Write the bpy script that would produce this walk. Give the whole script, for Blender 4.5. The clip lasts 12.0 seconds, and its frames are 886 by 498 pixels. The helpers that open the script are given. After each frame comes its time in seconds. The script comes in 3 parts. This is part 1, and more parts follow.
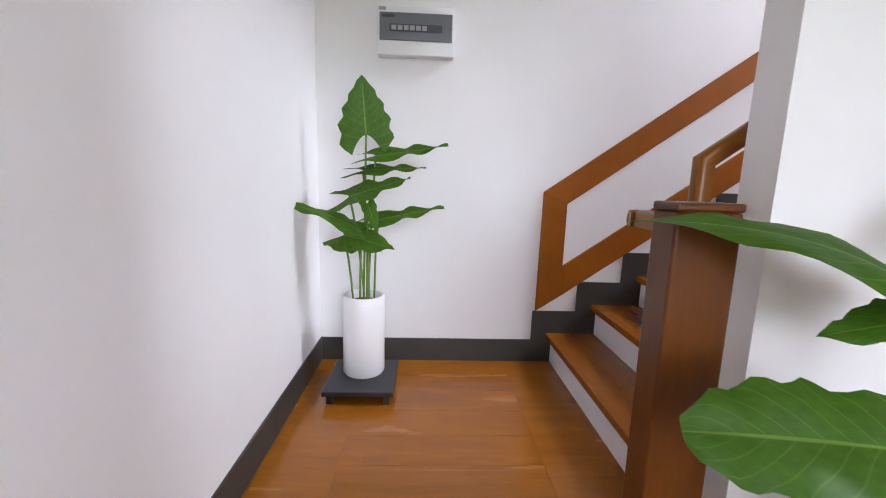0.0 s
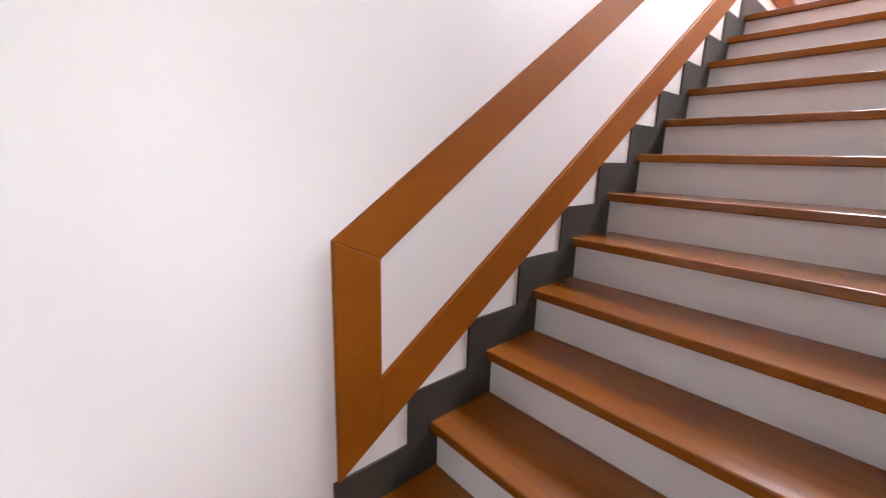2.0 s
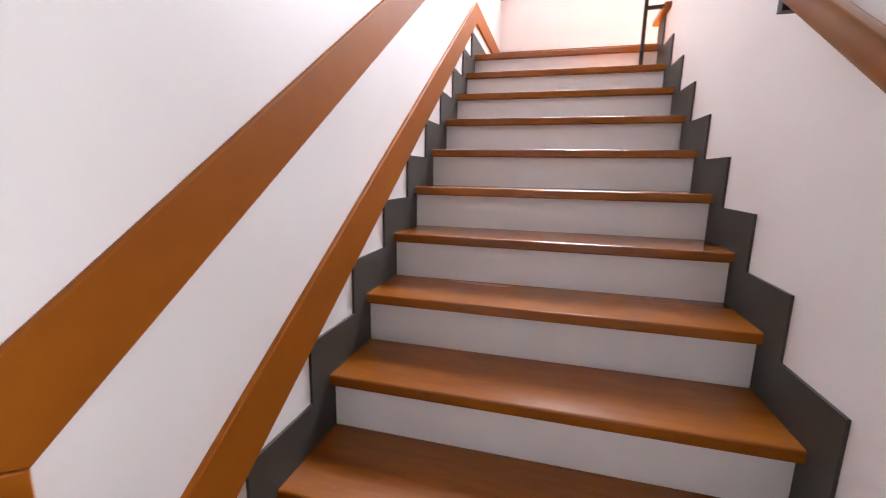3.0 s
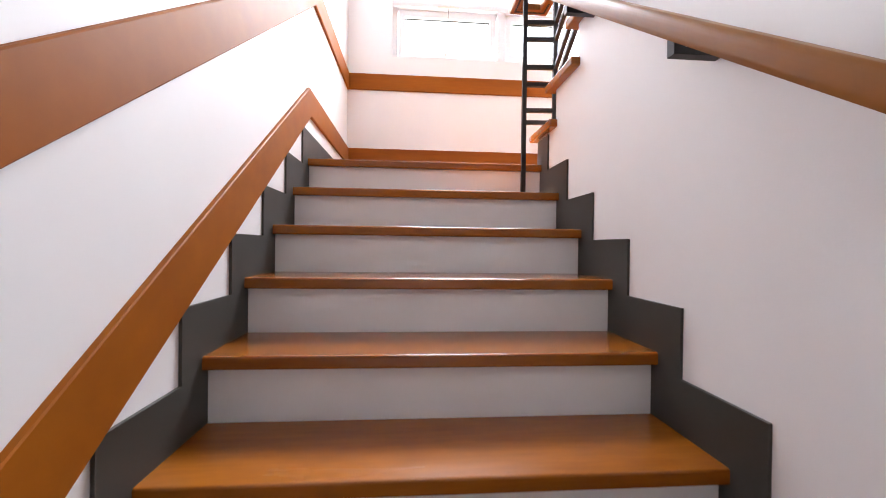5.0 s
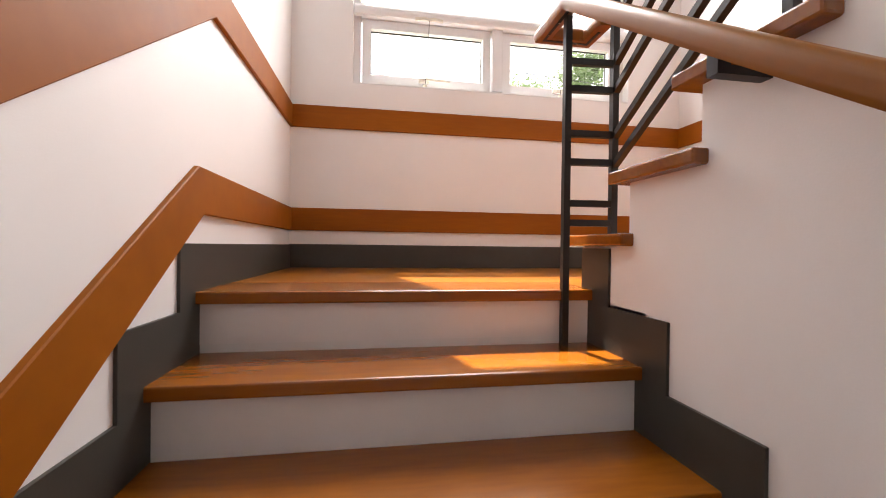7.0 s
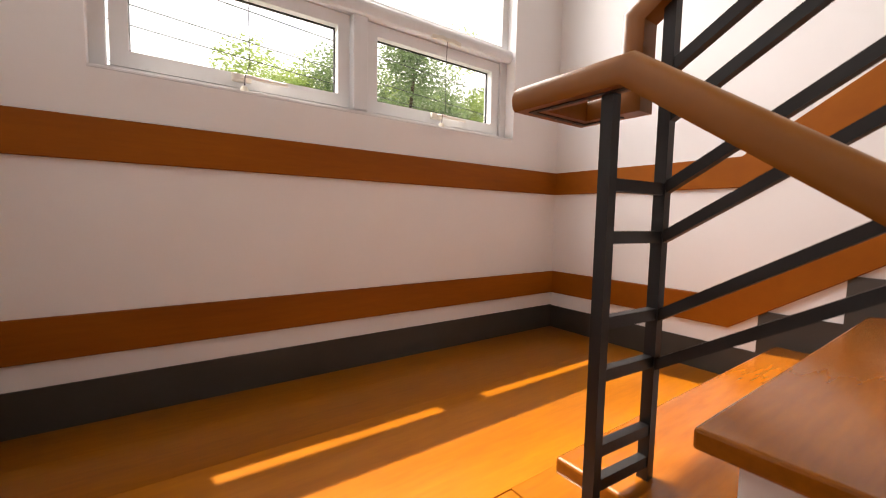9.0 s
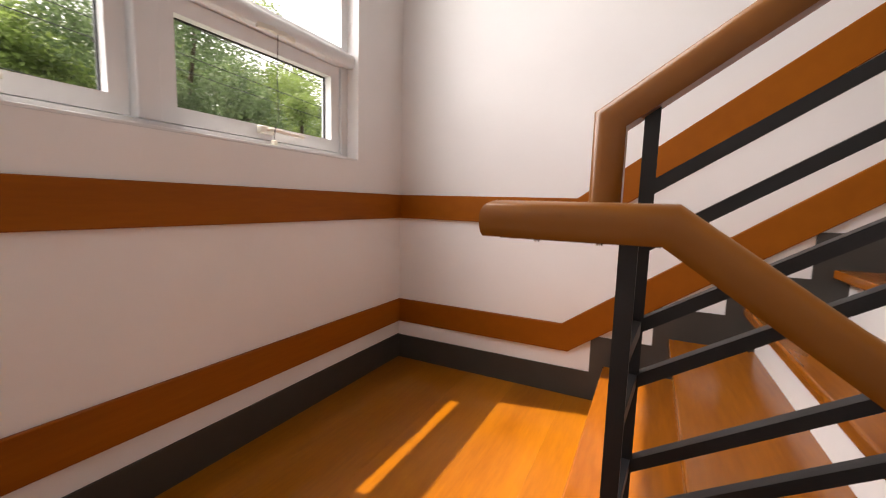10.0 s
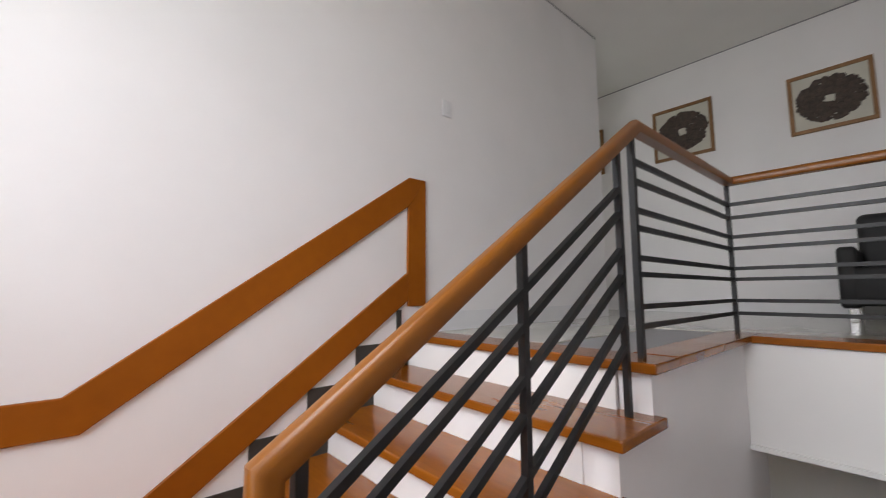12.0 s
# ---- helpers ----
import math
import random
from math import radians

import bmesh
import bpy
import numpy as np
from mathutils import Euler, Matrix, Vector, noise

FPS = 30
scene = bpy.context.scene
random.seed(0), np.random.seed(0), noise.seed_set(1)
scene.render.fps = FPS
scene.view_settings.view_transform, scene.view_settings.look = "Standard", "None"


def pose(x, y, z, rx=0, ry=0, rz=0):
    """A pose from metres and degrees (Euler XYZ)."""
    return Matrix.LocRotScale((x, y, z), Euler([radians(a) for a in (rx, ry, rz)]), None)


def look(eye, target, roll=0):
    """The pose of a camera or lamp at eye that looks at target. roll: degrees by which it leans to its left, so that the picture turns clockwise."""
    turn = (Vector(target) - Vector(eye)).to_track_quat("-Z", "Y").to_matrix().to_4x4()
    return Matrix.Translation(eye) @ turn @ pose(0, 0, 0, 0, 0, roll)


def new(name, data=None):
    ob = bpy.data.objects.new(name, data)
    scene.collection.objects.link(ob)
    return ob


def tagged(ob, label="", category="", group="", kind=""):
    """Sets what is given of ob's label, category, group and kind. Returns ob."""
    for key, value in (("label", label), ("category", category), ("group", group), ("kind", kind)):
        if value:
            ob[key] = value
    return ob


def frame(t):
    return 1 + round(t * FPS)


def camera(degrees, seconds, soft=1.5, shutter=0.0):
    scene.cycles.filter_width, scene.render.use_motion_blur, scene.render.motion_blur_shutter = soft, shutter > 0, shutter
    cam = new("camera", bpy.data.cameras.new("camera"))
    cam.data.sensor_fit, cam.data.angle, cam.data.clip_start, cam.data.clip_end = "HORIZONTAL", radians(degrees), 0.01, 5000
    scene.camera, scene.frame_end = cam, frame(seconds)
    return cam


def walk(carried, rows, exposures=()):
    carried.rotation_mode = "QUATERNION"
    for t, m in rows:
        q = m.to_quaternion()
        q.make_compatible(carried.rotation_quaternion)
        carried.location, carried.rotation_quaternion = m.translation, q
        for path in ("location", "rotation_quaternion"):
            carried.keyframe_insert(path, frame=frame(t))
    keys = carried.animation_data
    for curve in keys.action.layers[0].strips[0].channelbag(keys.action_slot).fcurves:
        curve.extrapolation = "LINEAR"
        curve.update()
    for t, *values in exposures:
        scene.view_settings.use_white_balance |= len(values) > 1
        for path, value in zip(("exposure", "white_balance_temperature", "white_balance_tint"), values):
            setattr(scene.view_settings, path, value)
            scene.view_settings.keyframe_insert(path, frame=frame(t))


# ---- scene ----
cam = camera(94.9, 12.0, soft=0.95, shutter=0.2)
PATH = [
    (0, (-0.753, -2.366, 1.079), (-0.666, -0.394, 0.757), 1.7),
    (0.5, (-0.747, -1.997, 1.115), (-0.555, -0.039, 0.753), 1.4),
    (1, (-0.756, -1.608, 1.142), (-0.352, 0.304, 0.718), 1.4),
    (1.5, (-0.697, -1.276, 1.162), (0.105, 0.505, 0.731), 1.1),
    (2, (-0.525, -0.951, 1.258), (0.762, 0.514, 0.816), 1.4),
    (2.5, (-0.369, -0.796, 1.325), (1.314, 0.201, 0.907), 1.4),
    (3, (-0.239, -0.642, 1.359), (1.66, -0.132, 0.992), 1.0),
    (3.2, (-0.174, -0.614, 1.362), (1.765, -0.27, 1.014), 0.7),
    (5, (0.758, -0.544, 1.776), (2.752, -0.703, 1.759), 0.7),
    (5.5, (0.961, -0.593, 1.934), (2.954, -0.754, 1.955), 0.8),
    (6, (1.198, -0.574, 2.078), (3.187, -0.782, 2.129), 1.0),
    (6.5, (1.427, -0.574, 2.222), (3.412, -0.818, 2.248), 0.9),
    (7, (1.641, -0.522, 2.361), (3.614, -0.847, 2.347), 0.7),
    (8.8, (2.444, -0.482, 2.836), (4.132, -1.546, 2.701), 0.5),
    (9, (2.512, -0.512, 2.919), (4.128, -1.681, 2.763), 1.2),
    (9.5, (2.72, -0.523, 3.056), (4.05, -2.003, 2.854), 1.4),
    (10, (2.893, -0.579, 3.173), (3.794, -2.35, 2.947), 1.6),
    (10.5, (3.074, -0.675, 3.32), (3.421, -2.632, 3.098), 1.6),
    (11, (3.213, -0.718, 3.482), (2.904, -2.688, 3.328), 1.2),
    (11.5, (3.22, -0.674, 3.561), (2.326, -2.463, 3.56), 0.8),
    (12, (3.183, -0.638, 3.579), (1.868, -2.13, 3.786), -0.3),
]
walk(cam, [(t, look(eye, target, roll)) for t, eye, target, roll in PATH],
     exposures=[(0, 2.8, 6000, 14), (0.5, 2.95, 6050, 14), (1.0, 2.8, 6300, 15), (1.5, 3.05, 6400, 17), (2.0, 3.1, 6450, 18), (3.0, 3.15, 6350, 16), (5.0, 2.75, 6150, 12), (6.2, 2.15, 6500, 13), (7.2, 1.8, 7100, 14), (9.0, 1.15, 7300, 15), (10.5, 0.85, 7000, 14), (12.0, 0.85, 6500, 12)])

# ---- world, sun, lights ----
SUN_WAY = Vector((1.0, 0.22, 2.13)).normalized()
world = bpy.data.worlds.new("world")
scene.world = world
world.use_nodes = True
wn = world.node_tree.nodes
sky = wn.new("ShaderNodeTexSky")
sky.sky_type = "NISHITA"
sky.sun_disc = False
sky.sun_elevation = math.asin(SUN_WAY.z)
sky.sun_rotation = math.atan2(SUN_WAY.x, SUN_WAY.y)
sky.dust_density = 3.0
wn["Background"].inputs["Strength"].default_value = 0.15
wl = world.node_tree.links
wtc = wn.new("ShaderNodeTexCoord")
cloud = wn.new("ShaderNodeTexNoise")
cloud.inputs["Scale"].default_value, cloud.inputs["Detail"].default_value = 3.2, 7
wl.new(wtc.outputs["Generated"], cloud.inputs["Vector"])
cramp = wn.new("ShaderNodeValToRGB")
cramp.color_ramp.elements[0].position, cramp.color_ramp.elements[1].position = 0.30, 0.52
wl.new(cloud.outputs["Fac"], cramp.inputs[0])
cmix = wn.new("ShaderNodeMix")
cmix.data_type = "RGBA"
wl.new(cramp.outputs[0], cmix.inputs[0])
wl.new(sky.outputs[0], cmix.inputs[6])
cmix.inputs[7].default_value = (9.5, 9.7, 10.0, 1)
wl.new(cmix.outputs[2], wn["Background"].inputs["Color"])

sun = new("sun", bpy.data.lights.new("sun", "SUN"))
sun.data.energy = 5.0
sun.data.angle = radians(0.6)
sun.data.color = (1.0, 0.95, 0.86)
sun.matrix_world = look(SUN_WAY * 30, (0, 0, 0))


def area(name, eye, target, w, h, watts, color, spread=180):
    lamp = new(name, bpy.data.lights.new(name, "AREA"))
    lamp.data.shape = "RECTANGLE"
    lamp.data.size, lamp.data.size_y = w, h
    lamp.data.energy, lamp.data.color = watts, color
    lamp.data.spread = radians(spread)
    lamp.matrix_world = look(eye, target)
    return lamp


# daylight through the stair window; fill lamps added at unseen openings, lower room and upper hall
area("stair_window_daylight", (5.05, -1.31, 5.0), (3.0, -1.31, 3.2), 1.95, 2.0, 50, (0.95, 0.97, 1.0), 150)
# fill for the lower room from an assumed, unseen opening
area("lower_room_fill", (0.35, -4.9, 1.6), (0.2, -3.0, 1.4), 2.0, 1.8, 1.5, (0.94, 0.96, 1.0))
# added fill for the upper hall; no source is known there
area("upper_hall_fill", (-1.25, -5.42, 4.9), (-1.25, -3.0, 4.6), 0.65, 1.35, 2.6, (1.0, 0.96, 0.9))

# ---- materials ----


def material(name, color, rough=0.6, metal=0.0, vary=0.06, scale=6.0, bump=0.05, fine=120.0, coat=0.0, stretch=(1, 1, 1), second=None):
    """A painted or plain surface with slow variation and fine relief."""
    m = bpy.data.materials.new(name)
    m.use_nodes = True
    nt = m.node_tree
    b = nt.nodes["Principled BSDF"]
    b.inputs["Roughness"].default_value = rough
    b.inputs["Metallic"].default_value = metal
    b.inputs["Coat Weight"].default_value = coat
    b.inputs["Coat Roughness"].default_value = 0.12
    tc = nt.nodes.new("ShaderNodeTexCoord")
    mp = nt.nodes.new("ShaderNodeMapping")
    mp.inputs["Scale"].default_value = stretch
    geo = nt.nodes.new("ShaderNodeNewGeometry")
    nt.links.new(geo.outputs["Position"], mp.inputs["Vector"])
    slow = nt.nodes.new("ShaderNodeTexNoise")
    slow.inputs["Scale"].default_value = scale
    slow.inputs["Detail"].default_value = 5
    nt.links.new(mp.outputs[0], slow.inputs["Vector"])
    ramp = nt.nodes.new("ShaderNodeValToRGB")
    lo = [c * (1 - vary) for c in color]
    hi = [min(1, c * (1 + vary)) for c in (second or color)]
    ramp.color_ramp.elements[0].color = (*lo, 1)
    ramp.color_ramp.elements[1].color = (*hi, 1)
    ramp.color_ramp.elements[0].position, ramp.color_ramp.elements[1].position = 0.3, 0.7
    nt.links.new(slow.outputs["Fac"], ramp.inputs[0])
    nt.links.new(ramp.outputs[0], b.inputs["Base Color"])
    grain = nt.nodes.new("ShaderNodeTexNoise")
    grain.inputs["Scale"].default_value = fine
    grain.inputs["Detail"].default_value = 3
    nt.links.new(mp.outputs[0], grain.inputs["Vector"])
    bp = nt.nodes.new("ShaderNodeBump")
    bp.inputs["Strength"].default_value = bump
    bp.inputs["Distance"].default_value = 0.003
    nt.links.new(grain.outputs["Fac"], bp.inputs["Height"])
    nt.links.new(bp.outputs[0], b.inputs["Normal"])
    mr = nt.nodes.new("ShaderNodeMapRange")
    mr.inputs["To Min"].default_value, mr.inputs["To Max"].default_value = rough * 0.85, min(1, rough * 1.15)
    nt.links.new(slow.outputs["Fac"], mr.inputs["Value"])
    nt.links.new(mr.outputs[0], b.inputs["Roughness"])
    return m


def wood(name, dark, light, rough=0.3, coat=0.3, along="x", rings=2.2, spread=0.08, warp=0.6):
    """Stained, varnished wood: long wavering grain, fine pores, and a tone of its own for each piece."""
    m = bpy.data.materials.new(name)
    m.use_nodes = True
    nt = m.node_tree
    b = nt.nodes["Principled BSDF"]
    b.inputs["Roughness"].default_value = rough
    b.inputs["Coat Weight"].default_value = coat
    b.inputs["Coat Roughness"].default_value = 0.15
    b.inputs["Specular IOR Level"].default_value = 0.22 if rough > 0.5 else 0.3
    geo = nt.nodes.new("ShaderNodeNewGeometry")
    info = nt.nodes.new("ShaderNodeObjectInfo")
    shift = nt.nodes.new("ShaderNodeVectorMath")
    shift.operation = "ADD"
    nt.links.new(geo.outputs["Position"], shift.inputs[0])
    mult = nt.nodes.new("ShaderNodeMath")
    mult.operation = "MULTIPLY"
    mult.inputs[1].default_value = 7.0
    nt.links.new(info.outputs["Random"], mult.inputs[0])
    nt.links.new(mult.outputs[0], shift.inputs[1])
    mp = nt.nodes.new("ShaderNodeMapping")
    mp.inputs["Scale"].default_value = {"x": (0.12, 1, 1), "y": (1, 0.12, 1), "z": (1, 1, 0.12), "d": (0.25, 1, 0.25)}[along]
    nt.links.new(shift.outputs[0], mp.inputs["Vector"])
    big = nt.nodes.new("ShaderNodeTexNoise")
    big.inputs["Scale"].default_value = rings * 2
    big.inputs["Detail"].default_value = 6
    big.inputs["Distortion"].default_value = warp
    nt.links.new(mp.outputs[0], big.inputs["Vector"])
    fine = nt.nodes.new("ShaderNodeTexNoise")
    fine.inputs["Scale"].default_value = 70
    fine.inputs["Detail"].default_value = 4
    nt.links.new(mp.outputs[0], fine.inputs["Vector"])
    mix = nt.nodes.new("ShaderNodeMix")
    mix.inputs[0].default_value = 0.3
    nt.links.new(big.outputs["Fac"], mix.inputs[2])
    nt.links.new(fine.outputs["Fac"], mix.inputs[3])
    ramp = nt.nodes.new("ShaderNodeValToRGB")
    ramp.color_ramp.elements[0].color, ramp.color_ramp.elements[1].color = (*dark, 1), (*light, 1)
    ramp.color_ramp.elements[0].position, ramp.color_ramp.elements[1].position = 0.24, 0.76
    nt.links.new(mix.outputs[0], ramp.inputs[0])
    hsv = nt.nodes.new("ShaderNodeHueSaturation")
    mr = nt.nodes.new("ShaderNodeMapRange")
    mr.inputs["To Min"].default_value, mr.inputs["To Max"].default_value = 1 - spread, 1 + spread
    nt.links.new(info.outputs["Random"], mr.inputs["Value"])
    nt.links.new(mr.outputs[0], hsv.inputs["Value"])
    nt.links.new(ramp.outputs[0], hsv.inputs["Color"])
    nt.links.new(hsv.outputs[0], b.inputs["Base Color"])
    bp = nt.nodes.new("ShaderNodeBump")
    bp.inputs["Strength"].default_value = 0.06
    bp.inputs["Distance"].default_value = 0.002
    nt.links.new(fine.outputs["Fac"], bp.inputs["Height"])
    nt.links.new(bp.outputs[0], b.inputs["Normal"])
    rr = nt.nodes.new("ShaderNodeMapRange")
    rr.inputs["To Min"].default_value, rr.inputs["To Max"].default_value = rough * 0.8, rough * 1.25
    nt.links.new(big.outputs["Fac"], rr.inputs["Value"])
    nt.links.new(rr.outputs[0], b.inputs["Roughness"])
    return m


def glow(name, color, strength):
    m = bpy.data.materials.new(name)
    m.use_nodes = True
    b = m.node_tree.nodes["Principled BSDF"]
    b.inputs["Base Color"].default_value = (*color, 1)
    b.inputs["Emission Color"].default_value = (*color, 1)
    b.inputs["Emission Strength"].default_value = strength
    return m


def clear(name, tint=(1, 1, 1), amount=0.94):
    """Thin window glass: mostly straight through, with a mirror gloss."""
    m = bpy.data.materials.new(name)
    m.use_nodes = True
    nt = m.node_tree
    out = nt.nodes["Material Output"]
    tr = nt.nodes.new("ShaderNodeBsdfTransparent")
    tr.inputs[0].default_value = (*[amount * c for c in tint], 1)
    gl = nt.nodes.new("ShaderNodeBsdfGlossy")
    gl.inputs["Roughness"].default_value = 0.02
    lw = nt.nodes.new("ShaderNodeLayerWeight")
    lw.inputs["Blend"].default_value = 0.5
    pw = nt.nodes.new("ShaderNodeMath")
    pw.operation = "POWER"
    pw.inputs[1].default_value = 4.0
    nt.links.new(lw.outputs["Facing"], pw.inputs[0])
    fr = nt.nodes.new("ShaderNodeMapRange")
    fr.inputs["To Min"].default_value, fr.inputs["To Max"].default_value = 0.02, 0.5
    nt.links.new(pw.outputs[0], fr.inputs["Value"])
    mx = nt.nodes.new("ShaderNodeMixShader")
    nt.links.new(fr.outputs[0], mx.inputs[0])
    nt.links.new(tr.outputs[0], mx.inputs[1])
    nt.links.new(gl.outputs[0], mx.inputs[2])
    nt.links.new(mx.outputs[0], out.inputs[0])
    return m


PAINT = material("wall_paint", (0.83, 0.815, 0.815), 0.5, vary=0.025, scale=2.0, bump=0.08, fine=260)
RISER = material("riser_paint", (0.81, 0.805, 0.80), 0.4, vary=0.03, scale=5, bump=0.05)
CEIL = material("ceiling_paint", (0.80, 0.79, 0.77), 0.8, vary=0.02, scale=2)
SKIRT = material("charcoal_skirting", (0.042, 0.039, 0.034), 0.5, vary=0.12, scale=8, bump=0.06)
BAND = wood("band_wood", (0.22, 0.055, 0.0008), (0.35, 0.102, 0.0015), 0.55, 0.0, "d", 3.0, 0.05)
BAND_Y = wood("band_wood_cross", (0.22, 0.055, 0.0008), (0.35, 0.102, 0.0015), 0.55, 0.0, "y", 3.0, 0.05)
TREAD = wood("tread_wood", (0.155, 0.040, 0.003), (0.345, 0.108, 0.007), 0.24, 0.3, "y", 2.0, 0.06)
FLOOR = wood("floor_wood", (0.20, 0.060, 0.004), (0.37, 0.130, 0.010), 0.25, 0.2, "x", 2.4, 0.09, 2.2)
LANDING = wood("landing_wood", (0.17, 0.045, 0.001), (0.39, 0.130, 0.003), 0.3, 0.25, "y", 1.8, 0.05)
RAIL = wood("rail_wood", (0.165, 0.052, 0.004), (0.27, 0.094, 0.009), 0.33, 0.08, "d", 4.0, 0.03)
NEWEL = wood("newel_wood", (0.065, 0.017, 0.001), (0.14, 0.039, 0.0022), 0.36, 0.08, "z", 3.0, 0.03)
IRON = material("black_iron", (0.009, 0.009, 0.010), 0.45, 0.1, vary=0.2, scale=20, bump=0.08)
UPVC = material("white_window_frame", (0.74, 0.74, 0.75), 0.35, vary=0.03, scale=5, bump=0.03)
IVORY = material("ivory_plastic", (0.72, 0.68, 0.6), 0.4, vary=0.03)
CORD = material("dark_cord", (0.05, 0.05, 0.05), 0.8)
GASKET = material("black_gasket", (0.02, 0.02, 0.02), 0.7)
GLASS = clear("window_glass")
TILE = material("pale_tile", (0.55, 0.53, 0.48), 0.12, vary=0.05, scale=3, bump=0.01)
POT = material("white_glazed_pot", (0.8, 0.78, 0.78), 0.3, vary=0.02, scale=6, coat=0.3)
SOIL = material("soil", (0.035, 0.024, 0.016), 0.95, vary=0.5, scale=40, bump=0.9, fine=80)
STAND = material("black_stand", (0.012, 0.012, 0.014), 0.35, vary=0.15)
STEM = material("stem_green", (0.13, 0.22, 0.035), 0.5, vary=0.25, scale=14, stretch=(1, 1, 0.2))
PLASTIC = material("white_plastic", (0.76, 0.75, 0.76), 0.3, vary=0.02)
SMOKE = material("smoked_cover", (0.16, 0.17, 0.19), 0.12, vary=0.08, scale=4, bump=0.0, coat=0.5)
DARK = material("dark_grey_plastic", (0.05, 0.05, 0.055), 0.4)
GREY = material("mid_grey", (0.3, 0.3, 0.31), 0.5)
CHROME = material("satin_metal", (0.6, 0.6, 0.6), 0.25, 0.9)
FRAME = wood("picture_frame_wood", (0.2, 0.1, 0.04), (0.33, 0.18, 0.08), 0.45, 0.1, "z", 6)
MAT = material("picture_mount", (0.6, 0.58, 0.5), 0.8, vary=0.04)
SEED = material("brown_seed_pods", (0.07, 0.05, 0.04), 0.7, vary=0.4, scale=30, bump=0.6)
BLACKCLOTH = material("black_leather", (0.007, 0.007, 0.008), 0.6, vary=0.2, scale=10, bump=0.3)
GRASS = material("outdoor_ground", (0.07, 0.10, 0.035), 0.95, vary=0.4, scale=1.5, bump=0.5)
BARK = material("bark", (0.09, 0.065, 0.045), 0.9, vary=0.4, scale=9, bump=0.8, fine=30)


def leafy(name, color, light, scale=9.0):
    """Tree leaves: thin enough for daylight to glow through them."""
    m = material(name, color, 0.5, vary=0.25, scale=scale, bump=0.05, second=light)
    nt = m.node_tree
    b = nt.nodes["Principled BSDF"]
    tl = nt.nodes.new("ShaderNodeBsdfTranslucent")
    nt.links.new(b.inputs["Base Color"].links[0].from_socket, tl.inputs[0])
    ms = nt.nodes.new("ShaderNodeMixShader")
    ms.inputs[0].default_value = 0.5
    nt.links.new(b.outputs[0], ms.inputs[1])
    nt.links.new(tl.outputs[0], ms.inputs[2])
    nt.links.new(ms.outputs[0], nt.nodes["Material Output"].inputs[0])
    return m


def plant_leaf():
    """Large glossy leaf: green blade with paler midrib and side veins, laid out by the leaf's own uv."""
    m = bpy.data.materials.new("plant_leaf")
    m.use_nodes = True
    nt = m.node_tree
    b = nt.nodes["Principled BSDF"]
    b.inputs["Roughness"].default_value = 0.42
    uv = nt.nodes.new("ShaderNodeUVMap")
    sep = nt.nodes.new("ShaderNodeSeparateXYZ")
    nt.links.new(uv.outputs[0], sep.inputs[0])

    def mth(op, a, c=None):
        n = nt.nodes.new("ShaderNodeMath")
        n.operation = op
        for k, v in enumerate((a, c)):
            if v is None:
                continue
            if isinstance(v, (int, float)):
                n.inputs[k].default_value = v
            else:
                nt.links.new(v, n.inputs[k])
        return n.outputs[0]

    off = mth("ABSOLUTE", mth("SUBTRACT", sep.outputs[0], 0.5))
    mid = mth("LESS_THAN", off, 0.016)
    ph = mth("FRACT", mth("MULTIPLY", mth("SUBTRACT", sep.outputs[1], mth("MULTIPLY", off, 0.7)), 8.0))
    side = mth("LESS_THAN", ph, 0.07)
    vein = mth("MAXIMUM", mid, mth("MULTIPLY", side, 0.45))
    noi = nt.nodes.new("ShaderNodeTexNoise")
    noi.inputs["Scale"].default_value = 12
    nt.links.new(uv.outputs[0], noi.inputs["Vector"])
    ramp = nt.nodes.new("ShaderNodeValToRGB")
    ramp.color_ramp.elements[0].color, ramp.color_ramp.elements[1].color = (0.06, 0.17, 0.012, 1), (0.14, 0.31, 0.024, 1)
    nt.links.new(noi.outputs["Fac"], ramp.inputs[0])
    mx = nt.nodes.new("ShaderNodeMix")
    mx.data_type = "RGBA"
    nt.links.new(vein, mx.inputs[0])
    nt.links.new(ramp.outputs[0], mx.inputs[6])
    mx.inputs[7].default_value = (0.26, 0.43, 0.07, 1)
    nt.links.new(mx.outputs[2], b.inputs["Base Color"])
    tl = nt.nodes.new("ShaderNodeBsdfTranslucent")
    nt.links.new(mx.outputs[2], tl.inputs[0])
    ms = nt.nodes.new("ShaderNodeMixShader")
    ms.inputs[0].default_value = 0.25
    nt.links.new(b.outputs[0], ms.inputs[1])
    nt.links.new(tl.outputs[0], ms.inputs[2])
    nt.links.new(ms.outputs[0], nt.nodes["Material Output"].inputs[0])
    return m


LEAF = plant_leaf()

# ---- mesh helpers ----


def box(bm, x0, x1, y0, y1, z0, z1):
    v = [bm.verts.new(p) for p in ((x0, y0, z0), (x1, y0, z0), (x1, y1, z0), (x0, y1, z0), (x0, y0, z1), (x1, y0, z1), (x1, y1, z1), (x0, y1, z1))]
    for f in ((3, 2, 1, 0), (4, 5, 6, 7), (0, 1, 5, 4), (1, 2, 6, 5), (2, 3, 7, 6), (3, 0, 4, 7)):
        bm.faces.new([v[i] for i in f])
    return bm


def boxes(*rows):
    bm = bmesh.new()
    for r in rows:
        box(bm, *r)
    return bm


